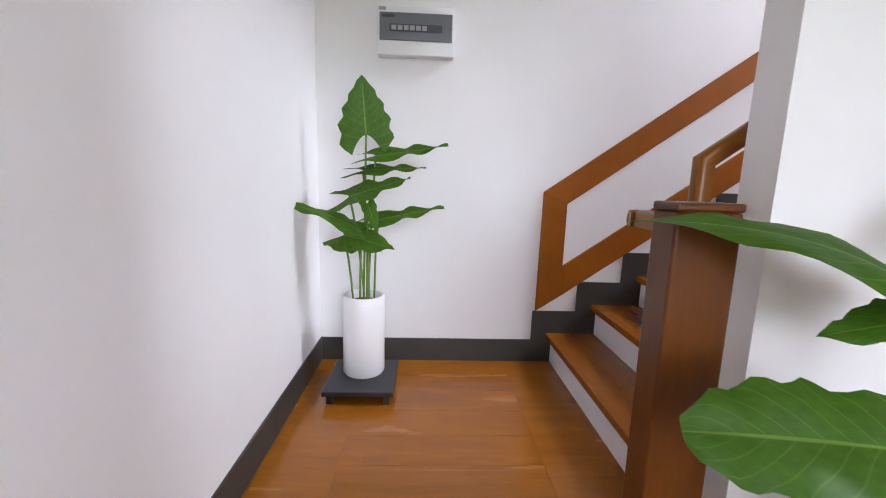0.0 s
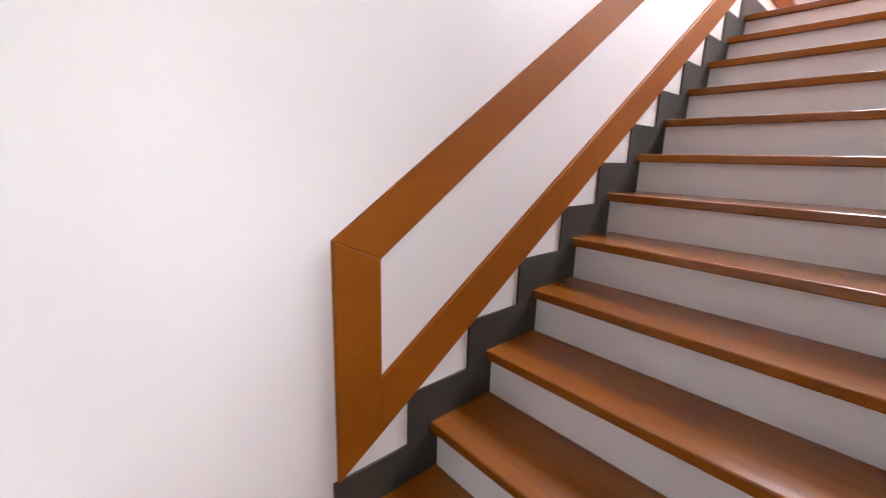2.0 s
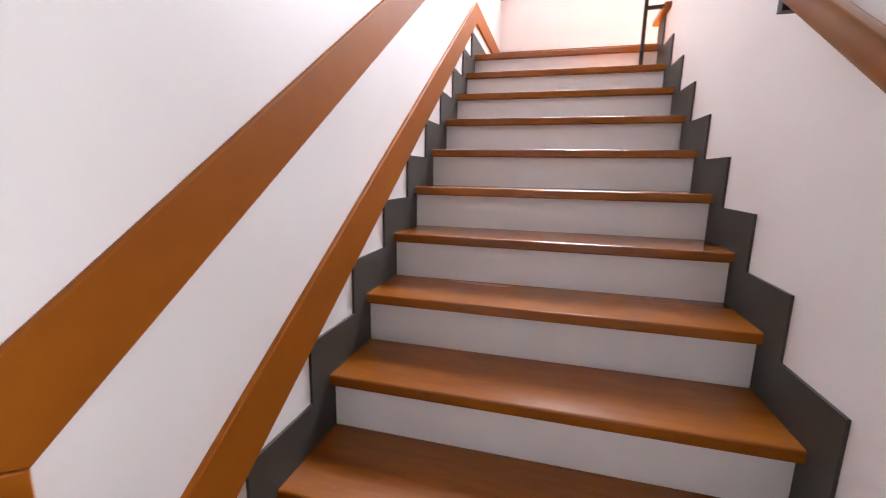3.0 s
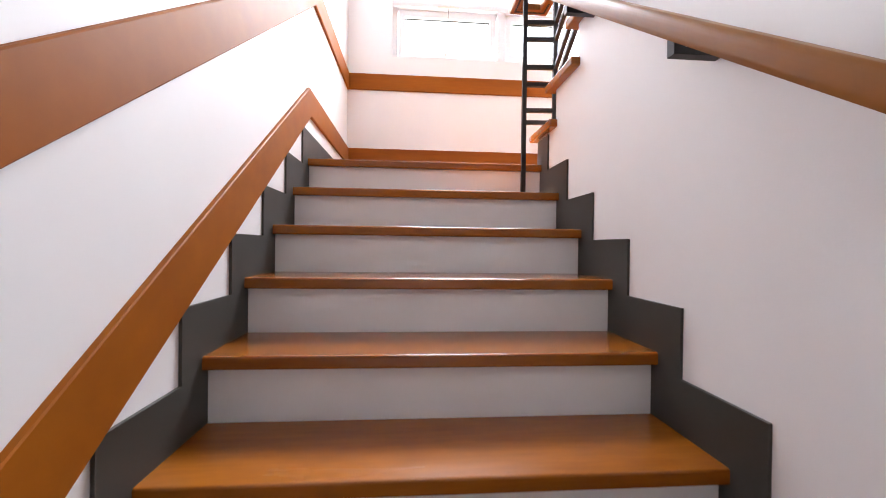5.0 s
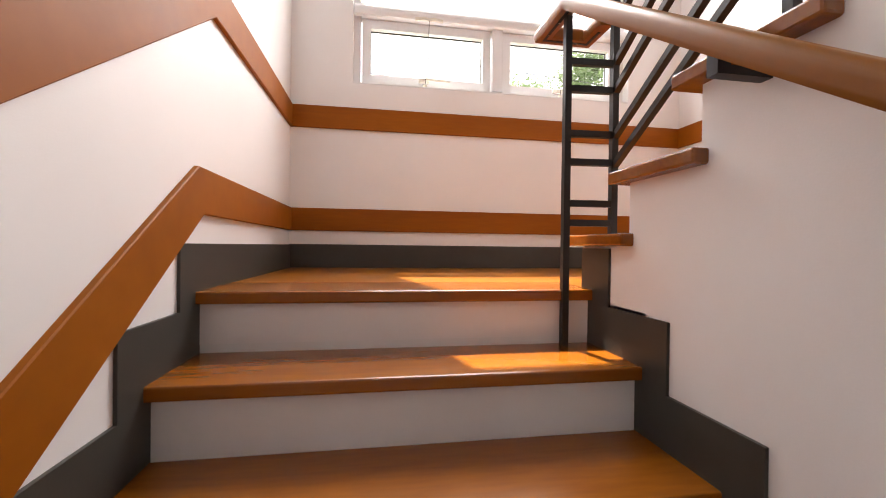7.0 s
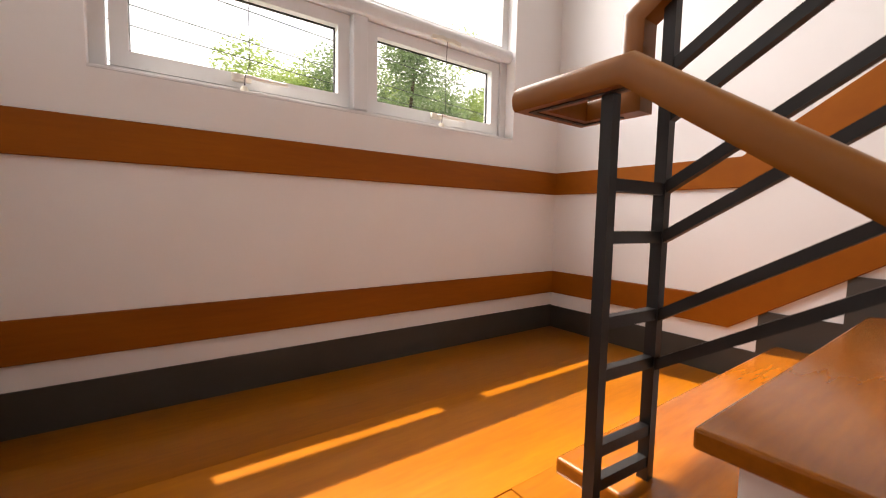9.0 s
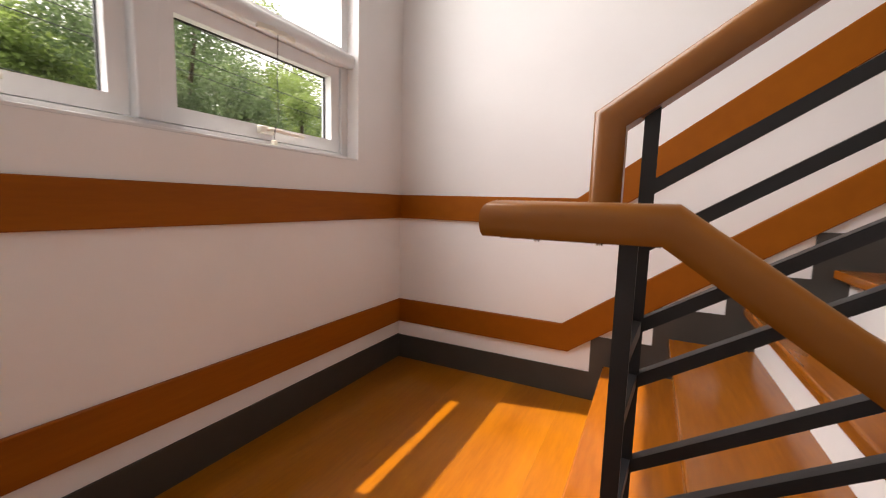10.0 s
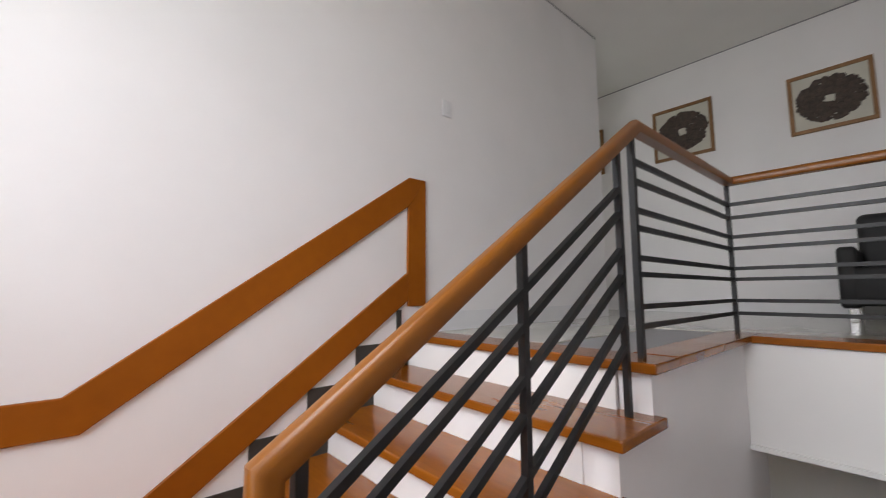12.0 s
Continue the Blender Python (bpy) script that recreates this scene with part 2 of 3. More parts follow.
def soft_box(x0, x1, y0, y1, z0, z1, r=0.004, seg=2):
    bm = boxes((x0, x1, y0, y1, z0, z1))
    bmesh.ops.bevel(bm, geom=bm.edges[:], offset=r, segments=seg, affect="EDGES", profile=0.5)
    return bm


def plate(outline, y0, y1, bevel=0.0):
    """A flat plate on a wall: the outline in x and z, from y0 to y1."""
    bm = bmesh.new()
    f = bm.faces.new([bm.verts.new((x, y0, z)) for x, z in outline])
    made = bmesh.ops.extrude_face_region(bm, geom=[f])
    for v in made["geom"]:
        if isinstance(v, bmesh.types.BMVert):
            v.co.y = y1
    bmesh.ops.recalc_face_normals(bm, faces=bm.faces[:])
    if bevel:
        bmesh.ops.bevel(bm, geom=[e for e in bm.edges if abs(e.verts[0].co.y - e.verts[1].co.y) < 1e-6 and abs(e.verts[0].co.y - y1) < 1e-6], offset=bevel, segments=1, affect="EDGES")
    return bm


def sweep(points, profile, up=(0, 0, 1), closed_ends=True):
    """A mitred sweep of a profile (side, up) along a line of points."""
    pts = [Vector(p) for p in points]
    bm = bmesh.new()
    rings = []
    side0 = None
    for i, p in enumerate(pts):
        a = (p - pts[i - 1]).normalized() if i else None
        c = (pts[i + 1] - p).normalized() if i < len(pts) - 1 else None
        way = ((a or c) + (c or a)).normalized()
        ref = Vector(up)
        side = way.cross(ref)
        if side.length < 0.35:
            side = side0.copy() if side0 else Vector((0, -1, 0))
            side = side - way * side.dot(way)
        side.normalize()
        if side0 and side.dot(side0) < 0:
            side = -side if abs(side.dot(side0)) > 0.5 else side
        side0 = side
        top = side.cross(way).normalized()
        stretch = 1.0
        if a and c:
            cosh = max(0.5, math.sqrt(max(0.0, (1 + a.dot(c)) / 2)))
            stretch = 1 / cosh
        bend_side = a and c and abs((c - a).dot(side)) > abs((c - a).dot(top))
        rings.append([bm.verts.new(p + side * s * (stretch if bend_side else 1) + top * u * (1 if bend_side else stretch)) for s, u in profile])
    n = len(profile)
    for r0, r1 in zip(rings, rings[1:]):
        for k in range(n):
            bm.faces.new((r0[k], r0[(k + 1) % n], r1[(k + 1) % n], r1[k]))
    if closed_ends:
        bm.faces.new(rings[0][::-1])
        bm.faces.new(rings[-1])
    bmesh.ops.recalc_face_normals(bm, faces=bm.faces[:])
    return bm


def round_profile(w, h, n=16, power=3.0):
    out = []
    for k in range(n):
        a = 2 * math.pi * k / n
        c, s = math.cos(a), math.sin(a)
        out.append((w / 2 * math.copysign(abs(c) ** (2 / power), c), h / 2 * math.copysign(abs(s) ** (2 / power), s)))
    return out


def bar(a, b, w, h=None):
    h = h or w
    return sweep([a, b], [(-w / 2, -h / 2), (w / 2, -h / 2), (w / 2, h / 2), (-w / 2, h / 2)])


def lathe(profile, n=40, at=(0, 0, 0)):
    bm = bmesh.new()
    rings = []
    for r, z in profile:
        rings.append([bm.verts.new((at[0] + r * math.cos(2 * math.pi * k / n), at[1] + r * math.sin(2 * math.pi * k / n), at[2] + z)) for k in range(n)])
    for r0, r1 in zip(rings, rings[1:]):
        for k in range(n):
            bm.faces.new((r0[k], r0[(k + 1) % n], r1[(k + 1) % n], r1[k]))
    bm.faces.new(rings[0][::-1])
    bm.faces.new(rings[-1])
    return bm


def mesh_of(name, bm, mat, smooth=False):
    me = bpy.data.meshes.new(name)
    bm.to_mesh(me)
    bm.free()
    me.materials.append(mat)
    if smooth:
        me.shade_smooth()
        me.set_sharp_from_angle(angle=radians(smooth if smooth is not True else 40))
    return me


def part(name, bm, mat, parent, label="", smooth=False):
    ob = new(name, mesh_of(name, bm, mat, smooth))
    if parent:
        ob.parent = parent
    return tagged(ob, label)


def thing(name, label, category, group="", kind="", at=(0, 0, 0)):
    ob = tagged(new(name), label, category, group, kind)
    ob.location = at
    return ob


def solid(name, bm, mat, label, category, group="", kind="", smooth=False):
    return tagged(new(name, mesh_of(name, bm, mat, smooth)), label, category, group, kind)


# ---- plan ----
H, G = 0.185, 0.265
ZL = 12 * H
ZU = ZL + 6 * H
XW, XE = -1.37, 4.236
YM, YM2 = -1.255, -1.375
YS = -2.642
CEIL_LOW, CEIL_UP = 2.75, 6.28
X2 = 3.05
XB = 0.45

# ---- walls, floors, ceilings ----
solid("wall_north", boxes((XW - 0.15, XE + 0.2, 0, 0.15, -0.2, CEIL_UP), (-2.25, XW - 0.15, 0, 0.15, CEIL_LOW, CEIL_UP)), PAINT, "smooth white painted plaster wall along the stairs", "wall", kind="structure")
solid("wall_west", boxes((XW - 0.15, XW, -5.0, 0, -0.2, CEIL_LOW)), PAINT, "white painted plaster wall beside the potted plant", "wall", kind="structure")
WY0, WY1, WZ0, WZ1 = -2.245, -0.367, 3.368, 5.74
solid("wall_east", boxes((XE, XE + 0.2, YS - 0.15, 0, -0.2, WZ0), (XE, XE + 0.2, YS - 0.15, WY0, WZ0, WZ1), (XE, XE + 0.2, WY1, 0, WZ0, WZ1), (XE, XE + 0.2, YS - 0.15, 0, WZ1, CEIL_UP)), PAINT, "white plaster landing wall with a window opening", "wall", kind="structure")
solid("wall_south", boxes((-0.78, XE, YS - 0.15, YS, ZL - 0.15, CEIL_UP)), PAINT, "white plaster wall beside the upper flight of stairs", "wall", kind="structure")

# wall between the flights, its top stepped under the upper treads
rows = [(0.115, X2 - 5 * G - 0.055, YM2, YM, -0.2, ZU - 0.036)]
for j in range(1, 6):
    rows.append((X2 - j * G - 0.055, X2 - (j - 1) * G - 0.055, YM2, YM, -0.2, ZL + j * H - 0.036))
solid("wall_middle", boxes(*rows), PAINT, "white plaster wall between the two flights", "wall", kind="structure")

# lower room
solid("floor_under", boxes((XW - 0.15, 1.75, -5.0, 0.15, -0.2, -0.012)), SKIRT, "floor base under the boards", "floor", kind="structure")
# unseen wall; the opening is assumed, to let the fill lamp in
solid("wall_room_south", boxes((XW, 1.6, -5.0, -4.85, -0.2, 0.7), (XW, 1.6, -5.0, -4.85, 2.5, CEIL_LOW), (XW, -0.65, -5.0, -4.85, 0.7, 2.5), (1.35, 1.6, -5.0, -4.85, 0.7, 2.5)), PAINT, "white room wall, out of view, with an assumed opening for fill light", "wall", kind="structure")
solid("wall_room_east", boxes((1.6, 1.75, -5.0, YM2, -0.2, CEIL_LOW)), PAINT, "white room wall", "wall", kind="structure")
solid("ceiling_lower", boxes((XW - 0.15, XB, YM, 0, CEIL_LOW, ZU - 0.04), (-2.25, XB, -5.6, YM, CEIL_LOW + 0.003, ZU - 0.04), (XB, X2 - 5 * G - 0.03, YS, YM2, CEIL_LOW + 0.003, ZU - 0.04), (XB, 1.75, -5.0, YS, CEIL_LOW + 0.003, ZU - 0.04)), CEIL, "white slab between the storeys with a plain white edge", "ceiling", kind="structure")

# upper hall
solid("wall_upper_west", boxes((-2.25, -2.1, -5.6, 0, ZU - 0.04, CEIL_UP)), PAINT, "off-white hall wall hung with framed pictures", "wall", kind="structure")
solid("wall_upper_return", boxes((-0.78, -0.63, -5.6, YS - 0.15, ZU - 0.04, CEIL_UP)), PAINT, "off-white hall wall round the corner", "wall", kind="structure")
# out of view; its opening is made up for the upper hall's fill lamp
solid("wall_upper_south", boxes((-2.1, -1.6, -5.6, -5.45, ZU - 0.04, CEIL_UP), (-0.9, -0.78, -5.6, -5.45, ZU - 0.04, CEIL_UP), (-1.6, -0.9, -5.6, -5.45, ZU - 0.04, 4.2), (-1.6, -0.9, -5.6, -5.45, 5.6, CEIL_UP)), PAINT, "off-white hall end wall", "wall", kind="structure")
solid("ceiling_upper", boxes((-2.25, XE + 0.2, -5.6, 0.15, CEIL_UP, CEIL_UP + 0.15)), CEIL, "plain white ceiling", "ceiling", kind="structure")
# grey strips proud of the wall give the ceiling joint its dark shadow line
solid("shadow_line_ceiling", boxes((-0.78, XE, YS + 0.0005, YS + 0.006, CEIL_UP - 0.012, CEIL_UP), (-2.0995, -2.094, -5.45, 0, CEIL_UP - 0.012, CEIL_UP)), GREY, "thin grey strip painted as the shadow line under the ceiling", "trim", kind="structure")
fl = thing("floor_upper", "glossy pale tiled upper hall floor", "floor", kind="structure")
tiles = []
for ix in range(7):
    for iy in range(10):
        x0, y0 = 1.48 - 0.6 * (ix + 1), -0.002 - 0.6 * (iy + 1)
        x1, y1 = x0 + 0.597, y0 + 0.597
        if x1 > 0.24 and y1 > YM - 0.12:
            if x0 > 0.24:
                continue
            x1 = 0.24
        x0, y0 = max(x0, -2.1), max(y0, -5.45)
        if x1 - x0 < 0.02 or y1 - y0 < 0.02:
            continue
        part("tile", boxes((x0, x1, y0, y1, ZU - 0.012, ZU - 0.004)), TILE, fl)
part("bedding", boxes((-2.1, 0.26, -5.45, 0, ZU - 0.04, ZU - 0.013), (0.26, 1.5, -5.45, -1.39, ZU - 0.04, ZU - 0.013)), GREY, fl)
solid("slab_lip", soft_box(XB, XB + 0.02, YM, 0, CEIL_LOW - 0.015, CEIL_LOW + 0.012, 0.003), CEIL, "thin white lip under the slab edge", "trim", kind="structure")
wed = thing("floor_edging", "orange-brown varnished wooden edging round the stairwell", "trim", kind="structure")
part("edge_board", soft_box(0.24, X2 - 5 * G - 0.22, -1.39, YM + 0.04, ZU - 0.036, ZU + 0.002, 0.006), TREAD, wed)
part("edge_board", soft_box(0.24, XB + 0.025, YM + 0.04, 0, ZU - 0.036, ZU + 0.002, 0.006), TREAD, wed)

# lower floor boards
fb = thing("floor", "varnished orange-brown wooden floor boards", "floor", kind="structure")
random.seed(4)
for k in range(26):
    y1 = -0.002 - 0.19 * k
    part("board", boxes((XW, 0.04 if y1 > -1.26 else 1.6, y1 - 0.1885, y1, -0.012, 0)), FLOOR, fb)
part("border_board", boxes((XW + 0.02, XW + 0.30, -4.8, -0.02, 0, 0.0012)), FLOOR, fb)
part("border_board", boxes((-0.27, 0.0, -1.2, -0.02, 0, 0.0012)), FLOOR, fb)

# landing
lf = thing("floor_landing", "sunlit orange wooden landing floor", "floor", kind="structure")
part("slab", boxes((11 * G + 0.03, XE, YM, 0, ZL - 0.16, ZL - 0.037), (X2 - 0.4, XE, YS, YM, ZL - 0.16, ZL - 0.037)), PAINT, lf)
part("nosing", soft_box(11 * G, 11 * G + 0.30, YM, 0, ZL - 0.037, ZL, 0.006), TREAD, lf)
for k in range(5):
    x0 = 11 * G + 0.3005 + k * 0.2665
    part("board", boxes((x0, min(x0 + 0.266, XE), YM if x0 < 2.9 else YS, 0, ZL - 0.037, ZL)), LANDING, lf)
part("board", boxes((2.8, 11 * G + 0.30, YS, YM - 0.0005, ZL - 0.037, ZL)), LANDING, lf)

# ---- stairs ----
st = thing("stairs_lower", "lower flight with orange-brown wooden treads and white risers", "stairs", kind="structure")
for i in range(1, 13):
    x = (i - 1) * G
    part("riser", boxes((x + 0.032, x + 0.05, YM, 0, (i - 1) * H - 0.02, i * H - 0.037)), RISER, st)
    if i < 12:
        part("tread", soft_box(x, x + G + 0.035, YM, 0, i * H - 0.037, i * H, 0.006), TREAD, st)
st2 = thing("stairs_upper", "upper flight with brown wooden treads and bright white risers", "stairs", kind="structure")
for j in range(1, 7):
    x = X2 - (j - 1) * G
    part("riser", boxes((x - 0.068, x - 0.05, YS, YM2 if j > 0 else YM, ZL + (j - 1) * H - 0.02, ZL + j * H - 0.037)), RISER, st2)
    part("tread", soft_box(x - (G + 0.075 if j < 6 else 0.22), x, YS, YM + 0.04, ZL + j * H - 0.037, ZL + j * H, 0.006), TREAD, st2)

# ---- skirting ----
DX, DZ = 0.093, 0.14


def skirt_pieces(name, label, y0, y1, x_of, z_of, count, way, x_end, start):
    """Stepped skirting along a flight: one board for each rise."""
    sk = thing(name, label, "skirting", kind="structure")
    for i in range(1, count + 1):
        xs, xn = x_of(i) - way * DX, x_of(i + 1) - way * DX if i < count else x_end
        part("skirting_board", plate([(xs, z_of(i - 1) - 0.02), (xn, z_of(i - 1) - 0.02), (xn, z_of(i) + DZ), (xs, z_of(i) + DZ)], y0, y1), SKIRT, sk)
    if start is not None:
        part("skirting_board", plate([(start, z_of(0) - 0.02), (x_of(1) - way * DX, z_of(0) - 0.02), (x_of(1) - way * DX, z_of(0) + DZ), (start, z_of(0) + DZ)], y0, y1), SKIRT, sk)
    return sk


low = (lambda i: (i - 1) * G, lambda i: i * H)
upp = (lambda j: X2 - 0.03 - (j - 1) * G, lambda j: ZL + j * H)
skirt_pieces("skirting_north", "dark charcoal stepped skirting on the white wall", -0.0005, -0.009, *low, 12, 1, XE, XW)
skirt_pieces("skirting_middle", "dark charcoal stepped skirting beside the stairs", YM + 0.0005, YM + 0.009, *low, 12, 1, X2 - 0.06, None)
skirt_pieces("skirting_south", "dark charcoal stepped skirting beside the upper stairs", YS + 0.0005, YS + 0.009, *upp, 6, -1, X2 - 5 * G + 0.03, XE)
solid("skirting_east", boxes((XE - 0.009, XE - 0.0005, YS, 0, ZL, ZL + DZ + 0.004)), SKIRT, "dark charcoal skirting along the landing", "skirting", kind="structure")
solid("skirting_west", boxes((XW + 0.0005, XW + 0.009, -4.85, 0, 0, DZ)), SKIRT, "dark charcoal skirting along the hall wall", "skirting", kind="structure")
solid("baseboard_upper", boxes((-0.78, 1.60, YS + 0.0005, YS + 0.012, ZU - 0.004, ZU + 0.12), (-2.0995, -2.088, -5.45, 0, ZU - 0.004, ZU + 0.12)), UPVC, "low white baseboard in the upper hall", "baseboard", kind="structure")

# ---- wooden bands on the walls ----
BD = 0.016
MN = 0.694
NU1, NU0, NL1, NL0 = 3.212, 3.076, 2.585, 2.447
bx_u1 = -0.072 + (NU1 - 1.043) / 0.701
bx_u0 = 0.07 + (NU0 - 0.976) / 0.708
bx_l1 = 0.069 + (NL1 - 0.607) / MN
bx_l0 = bx_l1 + 0.04
bn = thing("wall_band_north", "orange-brown varnished wooden double band framing the stair wall", "wall trim", kind="structure")
part("upper_band", plate([(-0.072, 1.043), (0.07, 0.976), (bx_u0, NU0), (XE, NU0), (XE, NU1), (bx_u1, NU1)], -0.0005, -BD, 0.003), BAND, bn)
part("end_band", plate([(-0.078, 0.326), (0.069, 0.424), (0.069, 0.607), (0.07, 0.976), (-0.072, 1.043)], -0.0005, -BD, 0.003), BAND, bn)
part("lower_band", plate([(0.069, 0.424), (bx_l0, NL0), (XE, NL0), (XE, NL1), (bx_l1, NL1), (0.069, 0.607)], -0.0005, -BD, 0.003), BAND, bn)
be = thing("wall_band_east", "two orange-brown wooden bands under the landing window", "wall trim", kind="structure")
part("upper_band", soft_box(XE - BD, XE - 0.0005, YS, 0, NU0, NU1, 0.003, 1), BAND_Y, be)
part("lower_band", soft_box(XE - BD, XE - 0.0005, YS, 0, NL0, NL1, 0.003, 1), BAND_Y, be)
bs = thing("wall_band_south", "orange-brown wooden double band rising beside the upper flight", "wall trim", kind="structure")
part("upper_band", plate([(XE, NU0), (XE, NU1), (3.217, NU1), (1.701, 4.284), (1.573, 4.285), (1.71, 4.10), (3.16, NU0)], YS + 0.0005, YS + BD, 0.003), BAND, bs)
part("end_band", plate([(1.573, 4.285), (1.573, 3.49), (1.708, 3.49), (1.715, 3.691), (1.71, 4.10)], YS + 0.0005, YS + BD, 0.003), BAND, bs)
part("lower_band", plate([(XE, NL0), (XE, NL1), (3.257, NL1), (1.715, 3.691), (1.71, 3.525), (3.221, NL0)], YS + 0.0005, YS + BD, 0.003), BAND, bs)

# ---- window ----
win = thing("window_1", "white framed window with two awning sashes under a wide pane", "window", kind="structure")
FX0, FX1 = XE + 0.07, XE + 0.15
MY = -1.314
TZ0, TZ1 = 3.82, 3.91
part("window_sill", soft_box(XE + 0.002, FX0, WY0, WY1, WZ0, WZ0 + 0.012, 0.003), UPVC, win)
part("window_frame", boxes((FX0, FX1, WY0, WY1, WZ0, WZ0 + 0.035), (FX0, FX1, WY0, WY1, WZ1 - 0.05, WZ1), (FX0, FX1, WY0, WY0 + 0.045, WZ0 + 0.035, WZ1 - 0.05), (FX0, FX1, WY1 - 0.045, WY1, WZ0 + 0.035, WZ1 - 0.05)), UPVC, win)
part("mullion", soft_box(FX0 - 0.02, FX1, MY - 0.035, MY + 0.035, WZ0 + 0.035, TZ0, 0.005), UPVC, win)
part("transom", soft_box(FX0 - 0.01, FX1, WY0 + 0.045, WY1 - 0.045, TZ0, TZ1, 0.006), UPVC, win)
part("screen_rail", sweep([(FX0 - 0.025, WY0 + 0.005, TZ0 + 0.03), (FX0 - 0.025, WY1 - 0.005, TZ0 + 0.03)], round_profile(0.05, 0.065, 12)), UPVC, win, "rounded white screen housing", smooth=True)
for y0, y1 in ((WY0 + 0.045, MY - 0.035), (MY + 0.035, WY1 - 0.045)):
    s = part("sash", boxes((FX0 + 0.01, FX1 - 0.01, y0 + 0.008, y1 - 0.008, WZ0 + 0.04, WZ0 + 0.095), (FX0 + 0.01, FX1 - 0.01, y0 + 0.008, y1 - 0.008, TZ0 - 0.06, TZ0 - 0.004), (FX0 + 0.01, FX1 - 0.01, y0 + 0.008, y0 + 0.062, WZ0 + 0.095, TZ0 - 0.06), (FX0 + 0.01, FX1 - 0.01, y1 - 0.062, y1 - 0.008, WZ0 + 0.095, TZ0 - 0.06)), UPVC, win)
    ga, gb, gc, gd = y0 + 0.062, y1 - 0.062, WZ0 + 0.095, TZ0 - 0.06
    part("gasket", boxes((FX1 - 0.032, FX1 - 0.02, ga, gb, gc, gc + 0.004), (FX1 - 0.032, FX1 - 0.02, ga, gb, gd - 0.004, gd), (FX1 - 0.032, FX1 - 0.02, ga, ga + 0.004, gc + 0.004, gd - 0.004), (FX1 - 0.032, FX1 - 0.02, gb - 0.004, gb, gc + 0.004, gd - 0.004)), GASKET, s)
    pane = part("pane", boxes((FX1 - 0.03, FX1 - 0.025, ga + 0.004, gb - 0.004, gc + 0.004, gd - 0.004)), GLASS, s)
    pane.visible_shadow = False
    ym = (y0 + y1) / 2
    part("handle", sweep([(FX0 - 0.012, ym + 0.03, WZ0 + 0.075), (FX0 - 0.03, ym + 0.01, WZ0 + 0.078), (FX0 - 0.036, ym - 0.05, WZ0 + 0.072), (FX0 - 0.036, ym - 0.14, WZ0 + 0.07)], round_profile(0.012, 0.014, 10)), IVORY, s, "ivory cam handle", smooth=True)
    part("handle_base", soft_box(FX0 - 0.014, FX0 + 0.012, ym - 0.01, ym + 0.06, WZ0 + 0.06, WZ0 + 0.09, 0.005), IVORY, s)
    part("clip", sweep([(FX0 - 0.04, ym - 0.09, TZ0 + 0.0), (FX0 - 0.05, ym - 0.03, TZ0 + 0.004), (FX0 - 0.045, ym, TZ0 + 0.0), (FX0 - 0.05, ym + 0.03, TZ0 + 0.004), (FX0 - 0.04, ym + 0.09, TZ0 + 0.0)], round_profile(0.016, 0.022, 8)), IVORY, s, "ivory pull clip", smooth=True)
    part("pull_cord", sweep([(FX0 - 0.05, ym, TZ0), (FX0 - 0.046, ym + 0.004, TZ0 - 0.17), (FX0 - 0.048, ym + 0.002, WZ0 + 0.12), (FX0 - 0.045, ym + 0.02, WZ0 + 0.07), (FX0 - 0.043, ym + 0.022, WZ0 + 0.03)], round_profile(0.0035, 0.0035, 6, 2)), CORD, s)
    part("cord_knob", lathe([(0.004, 0.024), (0.012, 0.02), (0.015, 0.008), (0.012, 0.0), (0.004, -0.003)], 12, (FX0 - 0.043, ym + 0.022, WZ0 + 0.012)), IVORY, s, smooth=True)
up = part("pane", boxes((FX1 - 0.04, FX1 - 0.034, WY0 + 0.045, WY1 - 0.045, TZ1, WZ1 - 0.05)), GLASS, win)
up.visible_shadow = False
part("gasket", boxes((FX0 + 0.03, FX0 + 0.045, WY0 + 0.045, WY1 - 0.045, TZ1, TZ1 + 0.012)), GREY, win)

# ---- iron railing and wooden handrail ----
RY, PY = -1.31, -1.152
HY, UY, LY = -1.129, -1.297, -1.150
ral = thing("stair_railing", "black iron bar railing under a rounded brown wooden handrail", "railing")
PROF = [(x, y if y > 0 else max(-0.024, y * 1.4)) for x, y in round_profile(0.054, 0.052, 28, 2.6)]
ZR = 3.153
ZB = 1.165
part("handrail", sweep([(-0.128, LY + 0.012, 0.988), (-0.10, LY + 0.004, 0.988), (-0.08, LY, 0.988), (0.09, LY, 0.988)], PROF), RAIL, ral, smooth=50)
part("handrail", sweep([(-0.10, LY + 0.03, 0.988), (-0.10, -1.331, 0.988)], PROF), RAIL, ral, smooth=50)
part("handrail", sweep([(0.075, LY, 0.965), (0.075, LY, ZB), (2.872, HY, ZR), (3.078, HY, ZR), (3.078, UY, ZR), (2.962, UY, ZR), (2.962, UY, ZR + 0.157), (1.60, UY, 4.217), (0.311, UY, 4.225), (0.311, -0.004, 4.225)], PROF), RAIL, ral, smooth=50)
part("post", boxes((2.905, 2.927, PY - 0.004, PY + 0.018, 11 * H, ZR - 0.02)), IRON, ral)
part("post", boxes((2.892, 2.914, RY - 0.009, RY + 0.013, ZL + H, ZR + 0.20)), IRON, ral)
for z in (2.98, 2.89, 2.741, 2.647, 2.509, 2.444):
    part("rung", bar((2.914, PY - 0.004, z), (2.904, RY + 0.012, z), 0.018, 0.022), IRON, ral)
